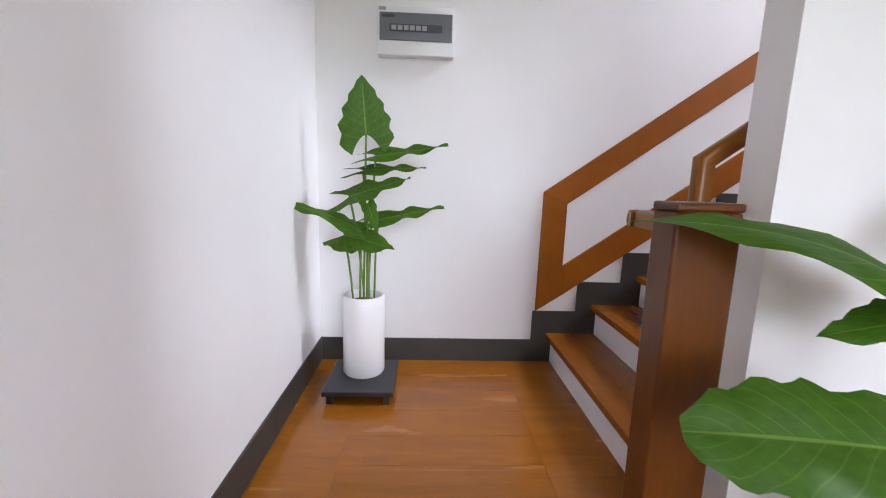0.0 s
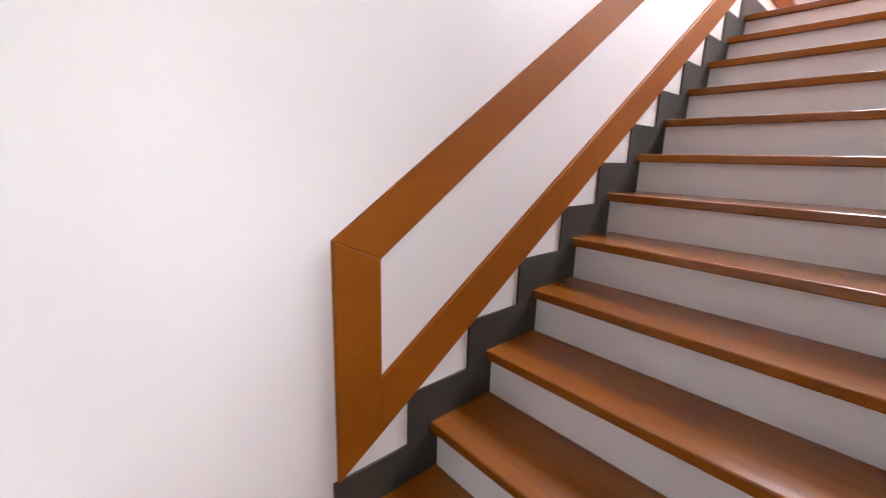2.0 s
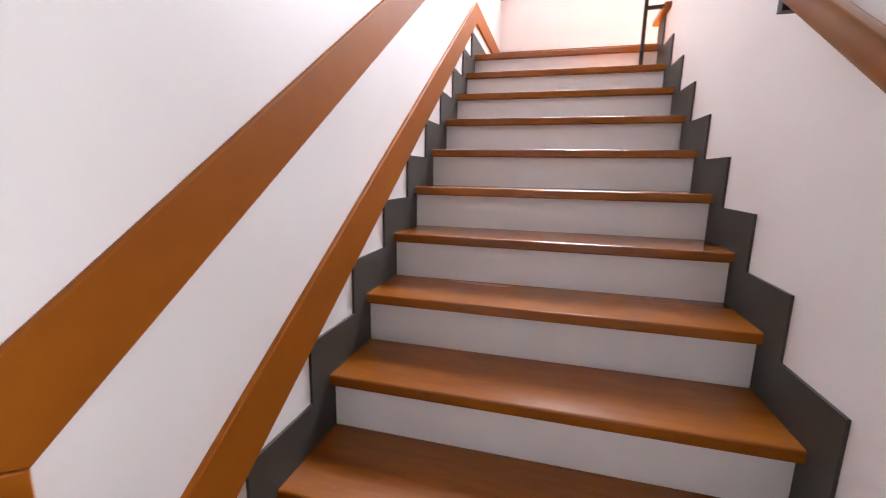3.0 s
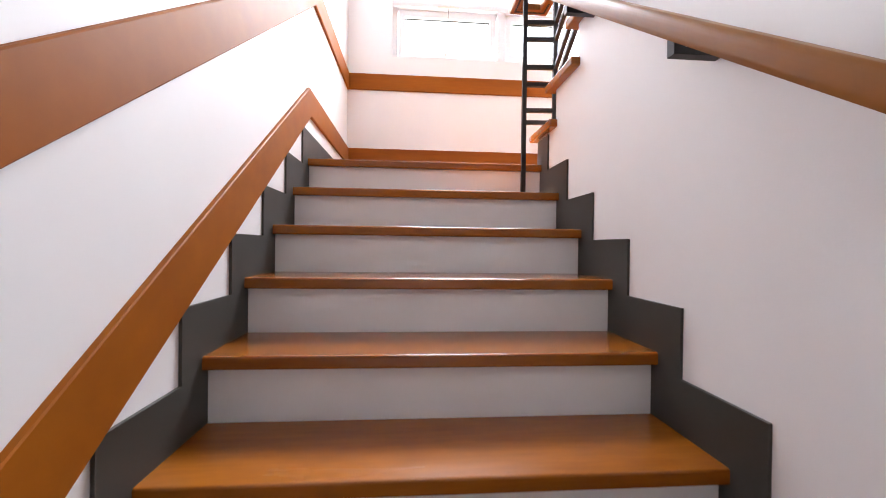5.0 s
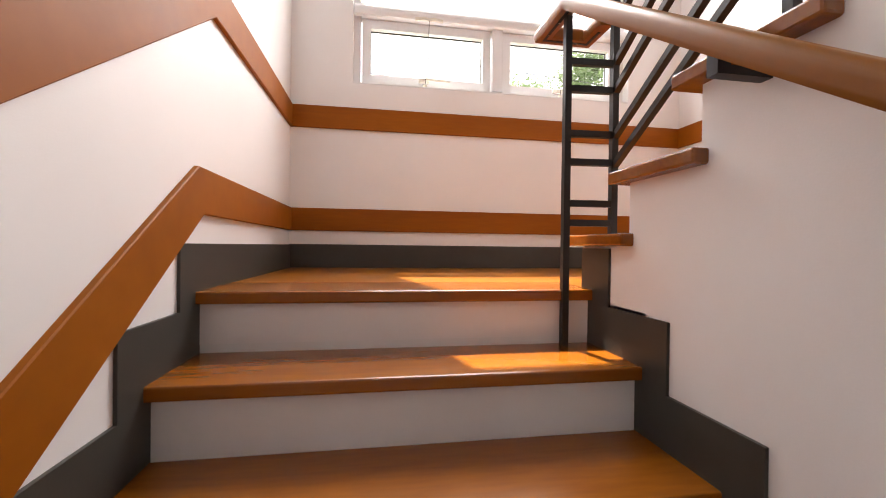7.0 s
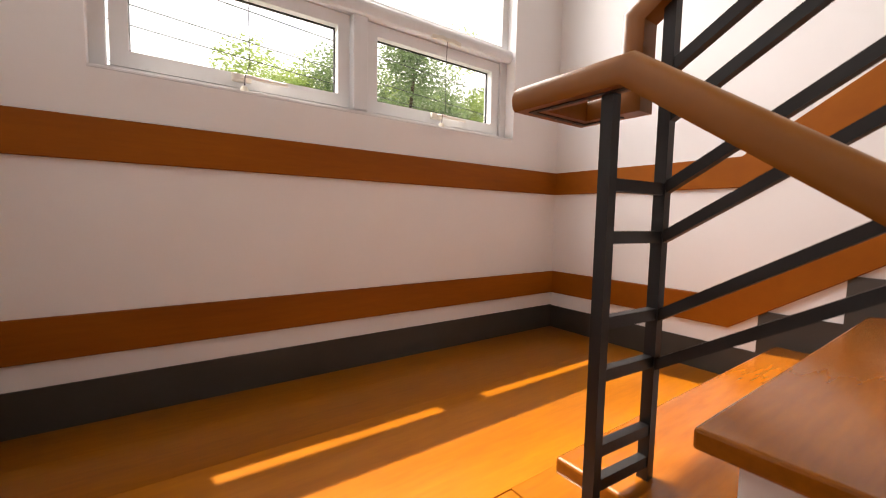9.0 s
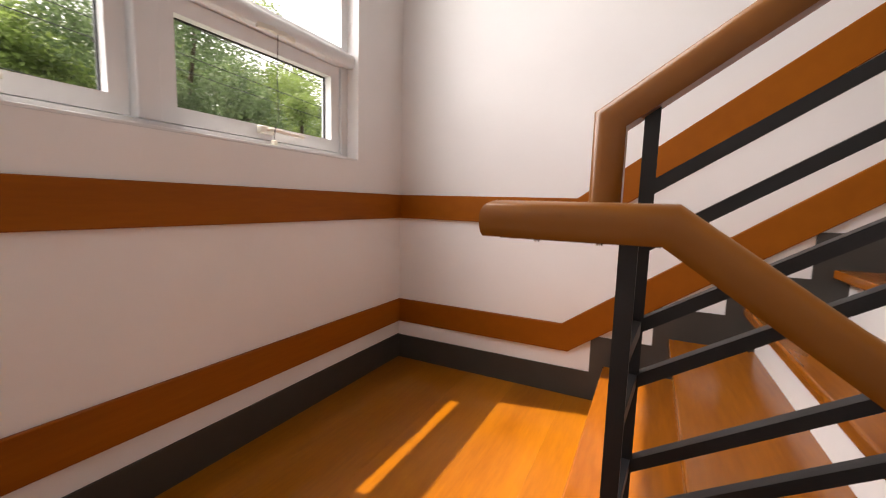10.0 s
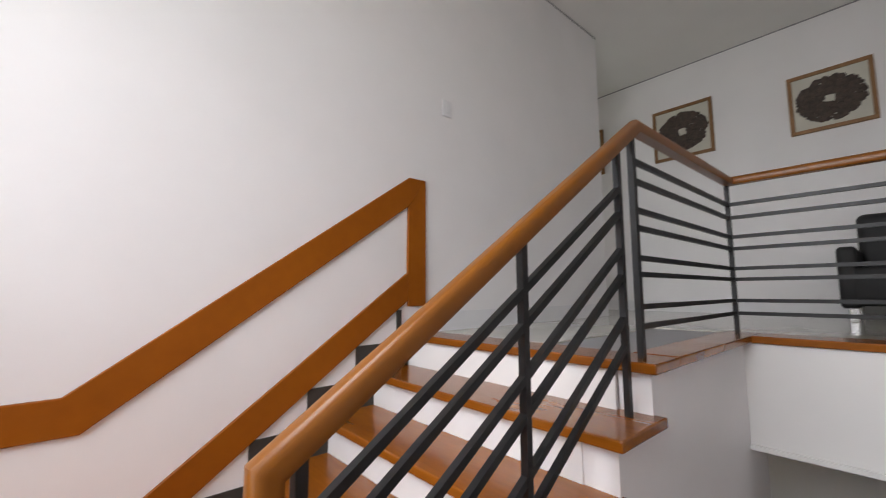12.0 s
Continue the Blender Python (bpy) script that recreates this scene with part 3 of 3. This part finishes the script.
for z in (3.203, 3.113, 2.98, 2.886, 2.735, 2.638):
    part("bar", bar((2.90, RY, z), (1.735, RY, z + 0.64 * 1.165), 0.020), IRON, ral)
part("post", boxes((2.300, 2.322, RY - 0.011, RY + 0.011, ZL + 3 * H, 3.75)), IRON, ral)
part("post", boxes((1.725, 1.747, RY - 0.011, RY + 0.011, ZL + 5 * H, 4.11)), IRON, ral)
part("post", boxes((1.595, 1.619, RY - 0.012, RY + 0.012, ZU, 4.20)), IRON, ral)
part("post", boxes((0.300, 0.322, RY - 0.011, RY + 0.011, ZU, 4.20)), IRON, ral)
for z in (4.085, 4.005, 3.89, 3.82, 3.703, 3.64, 3.517, 3.444):
    part("bar", boxes((0.322, 1.595, RY - 0.009, RY + 0.009, z - 0.010, z + 0.010)), IRON, ral)
    part("bar", boxes((0.302, 0.320, RY + 0.011, -0.003, z - 0.010, z + 0.010)), IRON, ral)
for x in (0.35, 1.0, 1.655, 2.31):
    z = ZB + 0.004 + (x - 0.075) * (ZR - ZB) / 2.793
    part("bracket", boxes((x - 0.013, x + 0.013, LY - 0.014, LY + 0.014, z - 0.075, z - 0.02), (x - 0.013, x + 0.013, YM - 0.005, LY - 0.014, z - 0.075, z - 0.058)), IRON, ral, "black iron wall bracket")
# underside of the rail's turn: its screws, and flat black strips as the slot's shade
for x, y in ((2.95, HY), (3.03, HY), (3.075, -1.2), (3.075, -1.26)):
    part("screw", lathe([(0.004, -0.0285), (0.004, -0.026)], 8, (x, y, ZR)), CHROME, ral)
part("groove_shade", boxes((2.88, 3.080, HY - 0.005, HY + 0.005, ZR - 0.0262, ZR - 0.0235), (3.070, 3.080, UY + 0.005, HY - 0.005, ZR - 0.0262, ZR - 0.0235), (2.985, 3.080, UY - 0.005, UY + 0.005, ZR - 0.0262, ZR - 0.0235)), IRON, ral, "flat black strip painted as a shaded slot in the rail's underside")

nw = thing("newel_post", "thick varnished brown wooden newel post at the stair foot", "newel post")
part("shaft", soft_box(-0.165, 0.0, -1.435, -1.33, 0, 1.028, 0.009, 3), NEWEL, nw)
part("cap", soft_box(-0.167, 0.002, -1.437, -1.328, 1.028, 1.05, 0.007, 3), NEWEL, nw)

# ---- lower hall things ----
cu = thing("consumer_unit", "white wall-mounted breaker box with smoked grey cover", "breaker box")
part("case", soft_box(-1.03, -0.625, -0.07, -0.0005, 1.739, 1.979, 0.006), PLASTIC, cu, smooth=40)
part("cover", soft_box(-1.018, -0.637, -0.078, -0.068, 1.809, 1.946, 0.004), SMOKE, cu, "smoked translucent grey flap")
part("breaker_row", boxes((-0.965, -0.69, -0.0795, -0.0775, 1.852, 1.889)), DARK, cu)
for k in range(6):
    part("breaker_switch", boxes((-0.955 + 0.032 * k, -0.93 + 0.032 * k, -0.082, -0.0785, 1.859, 1.882)), GREY, cu)
part("rating_plate", boxes((-1.005, -0.94, -0.0795, -0.0775, 1.919, 1.934)), DARK, cu)
part("logo_plate", boxes((-1.022, -0.985, -0.0715, -0.069, 1.956, 1.972)), GREY, cu)
part("thumb_notch", soft_box(-0.86, -0.79, -0.074, -0.069, 1.794, 1.808, 0.002), PLASTIC, cu)


def leaf_mesh(length, width, bend, wave, seed, fold=0.12, blunt=False):
    """A broad heart-shaped leaf with a wavy edge: runs along +x from its stalk, normal +z."""
    rnd = random.Random(seed)
    ph = rnd.random() * 6
    bm = bmesh.new()
    uvl = bm.loops.layers.uv.new("UVMap")
    nu, nv = 20, 11
    grid = []
    for i in range(nu + 1):
        u = i / nu
        half = width * 0.43 * (math.sin(math.pi * min(1, (u * 0.97 + 0.03)) ** 0.47) ** 0.8) * (1 - 0.1 * u)
        if blunt:
            half = width * 0.47 * math.sin(math.pi * (0.05 + 0.93 * u)) ** 0.5
        row = []
        for j in range(nv):
            v = j / (nv - 1) * 2 - 1
            edge = 1 + 0.09 * math.sin(u * 31 + ph + (2 if v > 0 else 0)) * abs(v) ** 3
            back = -0.36 * length * (abs(v) ** 1.6) * (1 - u) ** 3
            x = u * length + back
            y = v * half * edge
            z = -bend * u * u * length + abs(y) * fold * 2 * (1 - abs(v) * 0.9) + wave * math.sin(u * 17 + v * 2.2 + ph) * abs(v) ** 1.5 * width
            row.append((bm.verts.new((x, y, z)), (j / (nv - 1), u)))
        grid.append(row)
    for i in range(nu):
        for j in range(nv - 1):
            q = (grid[i][j], grid[i + 1][j], grid[i + 1][j + 1], grid[i][j + 1])
            try:
                f = bm.faces.new([a[0] for a in q])
            except ValueError:
                continue
            for loop, a in zip(f.loops, q):
                loop[uvl].uv = a[1]
    geom = bmesh.ops.solidify(bm, geom=bm.faces[:], thickness=0.0015)
    return bm


def bent(points, n=8):
    """A smooth line through three points."""
    a, b, c = (Vector(p) for p in points)
    return [a * (1 - t) ** 2 + b * 2 * t * (1 - t) + c * t * t for t in (k / n for k in range(n + 1))]


def alocasia(name, label, base, leaves, pot_r, pot_h, group="potted plants"):
    th = thing(name, label, "potted plant", group)
    bx, by, bz = base
    pot = part("pot", lathe([(pot_r * 0.93, 0), (pot_r, 0.012), (pot_r, pot_h - 0.006), (pot_r - 0.005, pot_h), (pot_r - 0.014, pot_h), (pot_r - 0.018, pot_h - 0.05)], 48, base), POT, th, "tall white glazed cylinder pot", smooth=40)
    part("soil", lathe([(pot_r - 0.017, pot_h - 0.06), (pot_r * 0.5, pot_h - 0.03), (0.01, pot_h - 0.025)], 24, base), SOIL, th)
    for k, (foot, joint, way, nrm, ln, wd, bend, wave) in enumerate(leaves):
        f = Vector((bx + foot[0], by + foot[1], bz + pot_h - 0.05))
        j = Vector(joint)
        mid = Vector((f.x * 0.6 + j.x * 0.4, f.y * 0.6 + j.y * 0.4, f.z * 0.35 + j.z * 0.65))
        line = bent((f, mid, j))
        part("stem", sweep(line, round_profile(0.011, 0.011, 8, 2), up=(0.3, 1, 0)), STEM, th, smooth=True)
        x = Vector(way).normalized()
        z = Vector(nrm)
        z = (z - x * z.dot(x)).normalized()
        y = z.cross(x)
        bm = leaf_mesh(ln, wd, bend, wave, k + len(name), blunt=0.225 < wd < 0.235)
        m = Matrix((x, y, z)).transposed().to_4x4()
        m.translation = j
        bm.transform(m)
        part("leaf", bm, LEAF, th, smooth=True)
    return th


PLX, PLY = -1.066, -0.305
sd = thing("plant_stand", "low square black wooden plant stand", "plant stand")
part("top", soft_box(PLX - 0.17, PLX + 0.175, PLY - 0.235, PLY + 0.135, 0.05, 0.075, 0.004), STAND, sd)
for dx in (-0.15, 0.125):
    for dy in (-0.215, 0.095):
        part("foot", boxes((PLX + dx, PLX + dx + 0.03, PLY + dy, PLY + dy + 0.03, 0, 0.05)), STAND, sd)
alocasia("potted_plant", "tall green large-leaved plant in a white cylinder pot", (PLX, PLY, 0.075), [
    ((0.0, 0.0), (PLX + 0.012, PLY, 1.30), (-0.06, -0.12, 1), (0.15, -1, 0.1), 0.27, 0.30, 0.0, 0.012),
    ((0.02, 0.01), (PLX + 0.06, PLY, 1.20), (1, -0.1, 0.14), (-0.15, -0.62, 1), 0.36, 0.16, -0.03, 0.07),
    ((0.03, -0.01), (PLX + 0.0, PLY - 0.02, 1.125), (1, -0.1, 0.12), (-0.2, -0.5, 1), 0.31, 0.14, 0.06, 0.07),
    ((0.0, 0.03), (PLX - 0.06, PLY - 0.06, 1.00), (1, -0.25, 0.34), (-0.3, -0.75, 0.8), 0.32, 0.17, 0.02, 0.07),
    ((0.05, 0.02), (PLX + 0.07, PLY - 0.02, 0.885), (1, -0.1, 0.26), (-0.2, -0.6, 1), 0.34, 0.15, 0.04, 0.07),
    ((-0.02, 0.0), (PLX - 0.0, PLY - 0.08, 0.83), (-1, -0.25, 0.72), (0.3, -0.45, 1), 0.40, 0.15, 0.34, 0.07),
    ((-0.05, -0.02), (PLX - 0.09, PLY - 0.05, 0.81), (1, -0.5, -0.12), (0.1, -0.85, 0.6), 0.28, 0.22, 0.10, 0.06),
    ((0.02, -0.03), (PLX + 0.03, PLY - 0.08, 0.97), (0.35, -0.5, -0.75), (0.2, -0.9, 0.45), 0.17, 0.09, 0.03, 0.04),
], 0.108, 0.42)
P2X, P2Y = 0.26, -1.70
alocasia("potted_plant", "large-leaved green plant beside the newel post", (P2X, P2Y, 0.0), [
    ((0.0, 0.02), (0.25, -1.63, 0.875), (-1, 0.05, 0.72), (0.18, -0.5, 1), 0.53, 0.27, 0.46, 0.03),
    ((0.0, -0.03), (0.30, -1.62, 0.84), (-1, 0.0, -0.12), (0.0, -0.6, 1), 0.26, 0.17, 0.08, 0.04),
    ((-0.03, -0.04), (0.12, -1.74, 0.63), (-1, 0.05, 0.10), (0.0, -0.75, 0.65), 0.37, 0.23, 0.20, 0.04),
    ((0.03, 0.0), (0.36, -1.68, 1.00), (0.6, -0.2, 0.7), (-0.5, -0.5, 0.8), 0.3, 0.2, 0.1, 0.03),
], 0.108, 0.40)

# ---- upper hall things ----
sw = thing("light_switch", "white double light switch plate on the wall", "light switch")
part("plate", soft_box(1.335, 1.42, YS + 0.0005, YS + 0.009, 4.775, 4.89, 0.003), PLASTIC, sw)
for z in (4.80, 4.84):
    part("rocker", soft_box(1.357, 1.388, YS + 0.009, YS + 0.013, z, z + 0.028, 0.002), UPVC, sw)


def framed(y0, y1, z0, z1):
    th = thing("framed_picture", "wood-framed picture of a round brown seed-pod wreath", "picture", "framed pictures on the hall wall")
    x = -2.0995
    w = 0.035
    for a in ((y0, y1, z0, z0 + w), (y0, y1, z1 - w, z1), (y0, y0 + w, z0 + w, z1 - w), (y1 - w, y1, z0 + w, z1 - w)):
        part("frame_side", soft_box(x, x + 0.03, a[0], a[1], a[2], a[3], 0.004), FRAME, th)
    part("mount", boxes((x, x + 0.012, y0 + w, y1 - w, z0 + w, z1 - w)), MAT, th)
    bm = bmesh.new()
    rnd = random.Random(int(abs(y0) * 100))
    cy, cz, R = (y0 + y1) / 2, (z0 + z1) / 2, 0.36 * (z1 - z0)
    for k in range(900):
        a, r = rnd.random() * 6.283, R * math.sqrt(0.05 + 0.94 * rnd.random())
        s = 0.012 + 0.012 * rnd.random()
        m = Matrix.Translation((x + 0.014, cy + 1.12 * r * math.cos(a), cz + r * math.sin(a))) @ Matrix.Diagonal((0.6, 1.3, 0.9, 1))
        bmesh.ops.create_icosphere(bm, subdivisions=1, radius=s, matrix=m)
    part("wreath", bm, SEED, th, "ring of brown seed pods")
    part("wreath_centre", soft_box(x + 0.012, x + 0.022, cy - 0.035, cy + 0.035, cz - 0.03, cz + 0.03, 0.004), MAT, th)
    return th


framed(-2.59, -1.945, 5.15, 5.79)
framed(-1.285, -0.67, 5.11, 5.71)
framed(-3.88, -3.25, 5.17, 5.80)
ch = thing("armchair", "low black leather armchair on the pale tiled floor", "armchair")
part("seat", soft_box(-1.95, -1.25, -0.92, -0.22, ZU + 0.12, ZU + 0.42, 0.03, 3), BLACKCLOTH, ch, smooth=40)
part("armrest", soft_box(-1.98, -1.25, -0.99, -0.87, ZU + 0.10, ZU + 0.58, 0.03, 3), BLACKCLOTH, ch, smooth=40)
part("armrest", soft_box(-1.98, -1.25, -0.27, -0.15, ZU + 0.10, ZU + 0.58, 0.03, 3), BLACKCLOTH, ch, smooth=40)
part("backrest", soft_box(-2.06, -1.86, -0.89, -0.25, ZU + 0.12, ZU + 0.9, 0.06, 4), BLACKCLOTH, ch, smooth=40)
for x in (-1.93, -1.33):
    for y in (-0.95, -0.24):
        part("leg", soft_box(x, x + 0.05, y, y + 0.05, ZU - 0.004, ZU + 0.12, 0.004), CHROME, ch)
dl = thing("downlight", "small round recessed ceiling downlight, lit", "ceiling light")
part("trim_ring", lathe([(0.06, 0.0), (0.062, -0.006), (0.045, -0.008), (0.043, 0.0)], 24, (-0.55, -1.15, CEIL_UP)), UPVC, dl)
part("lamp", lathe([(0.042, -0.002), (0.02, -0.004)], 20, (-0.55, -1.15, CEIL_UP)), glow("downlight_glow", (1, 0.95, 0.85), 14), dl)

# ---- outdoors ----
solid("ground", boxes((-900, 900, -900, 900, -0.4, -0.3)), GRASS, "grassy ground outside", "ground", kind="structure")
LEAVES = (leafy("tree_leaf_dark", (0.10, 0.16, 0.07), (0.19, 0.26, 0.12), 2.0), leafy("tree_leaf_light", (0.17, 0.25, 0.07), (0.29, 0.38, 0.11), 2.0))


def tree(x, y, h, r, seed, mat):
    rnd = random.Random(seed)
    th = thing("tree", "leafy green tree outside the window", "tree", "trees outside")
    trunk = sweep([(x, y, -0.35), (x + 0.1, y + 0.05, h * 0.3), (x + 0.05, y - 0.1, h * 0.62)], round_profile(0.3, 0.3, 10, 2), up=(0, 1, 0))
    part("trunk", trunk, BARK, th, smooth=True)
    verts, faces = [], []
    clumps = []
    for k in range(30):
        a, e = rnd.random() * 6.283, rnd.uniform(-0.5, 1.0)
        d = r * rnd.uniform(0.35, 1.0)
        clumps.append((x + d * math.cos(a) * math.cos(e), y + d * math.sin(a) * math.cos(e), h * 0.66 + d * 0.95 * math.sin(e), r * rnd.uniform(0.16, 0.36)))
    for c in clumps[:9]:
        part("limb", sweep([(x + 0.05, y - 0.1, h * 0.5), ((x + c[0]) / 2, (y + c[1]) / 2, (h * 0.55 + c[2]) / 2 + 0.2), c[:3]], round_profile(0.09, 0.09, 6, 2), up=(0.3, 1, 0.2)), BARK, th)
    for cx, cy, cz, cr in clumps:
        for k in range(1100):
            d = Vector((rnd.gauss(0, 1), rnd.gauss(0, 1), rnd.gauss(0, 0.8)))
            d = d.normalized() * cr * rnd.random() ** 0.4
            p = Vector((cx, cy, cz)) + d
            ax = Vector((rnd.gauss(0, 1), rnd.gauss(0, 1), rnd.gauss(0, 0.5) - 0.4)).normalized()
            si = ax.cross(Vector((rnd.gauss(0, 1), rnd.gauss(0, 1), rnd.gauss(0, 1)))).normalized()
            L, W = rnd.uniform(0.06, 0.13), rnd.uniform(0.018, 0.036)
            n = len(verts)
            verts += [tuple(p), tuple(p + ax * L * 0.5 + si * W), tuple(p + ax * L), tuple(p + ax * L * 0.5 - si * W)]
            faces.append((n, n + 1, n + 2, n + 3))
    me = bpy.data.meshes.new("crown")
    me.from_pydata(verts, [], faces)
    me.materials.append(mat)
    ob = new("crown", me)
    ob.parent = th
    return th


for k, (x, y, h, r) in enumerate(((12.5, -6.4, 8.0, 2.5), (14.5, -9.5, 8.8, 3.0), (12.0, -12.5, 7.2, 2.6), (14.0, -3.6, 7.4, 2.3), (16.5, -14.5, 8.0, 3.0), (11.0, -8.4, 6.0, 1.9), (16.5, -0.8, 7.0, 2.2), (19.0, -6.5, 9.0, 3.2))):
    tree(x, y, h, r, 20 + k, LEAVES[k % 2 if k != 5 else 1])
for k, (z0, z1, sag) in enumerate(((6.6, 5.2, 0.25), (6.3, 4.9, 0.35), (6.05, 4.7, 0.3), (5.4, 4.5, 0.5), (5.0, 4.2, 0.3))):
    pts = [(9.5 + 0.2 * k, 6 - 2.2 * i, z0 + (z1 - z0) * i / 12 - sag * (1 - (i / 6 - 1) ** 2)) for i in range(13)]
    solid("power_cable", sweep(pts, round_profile(0.014, 0.014, 6, 2)), CORD, "thin black overhead power cable outside", "power cable", "overhead cables")
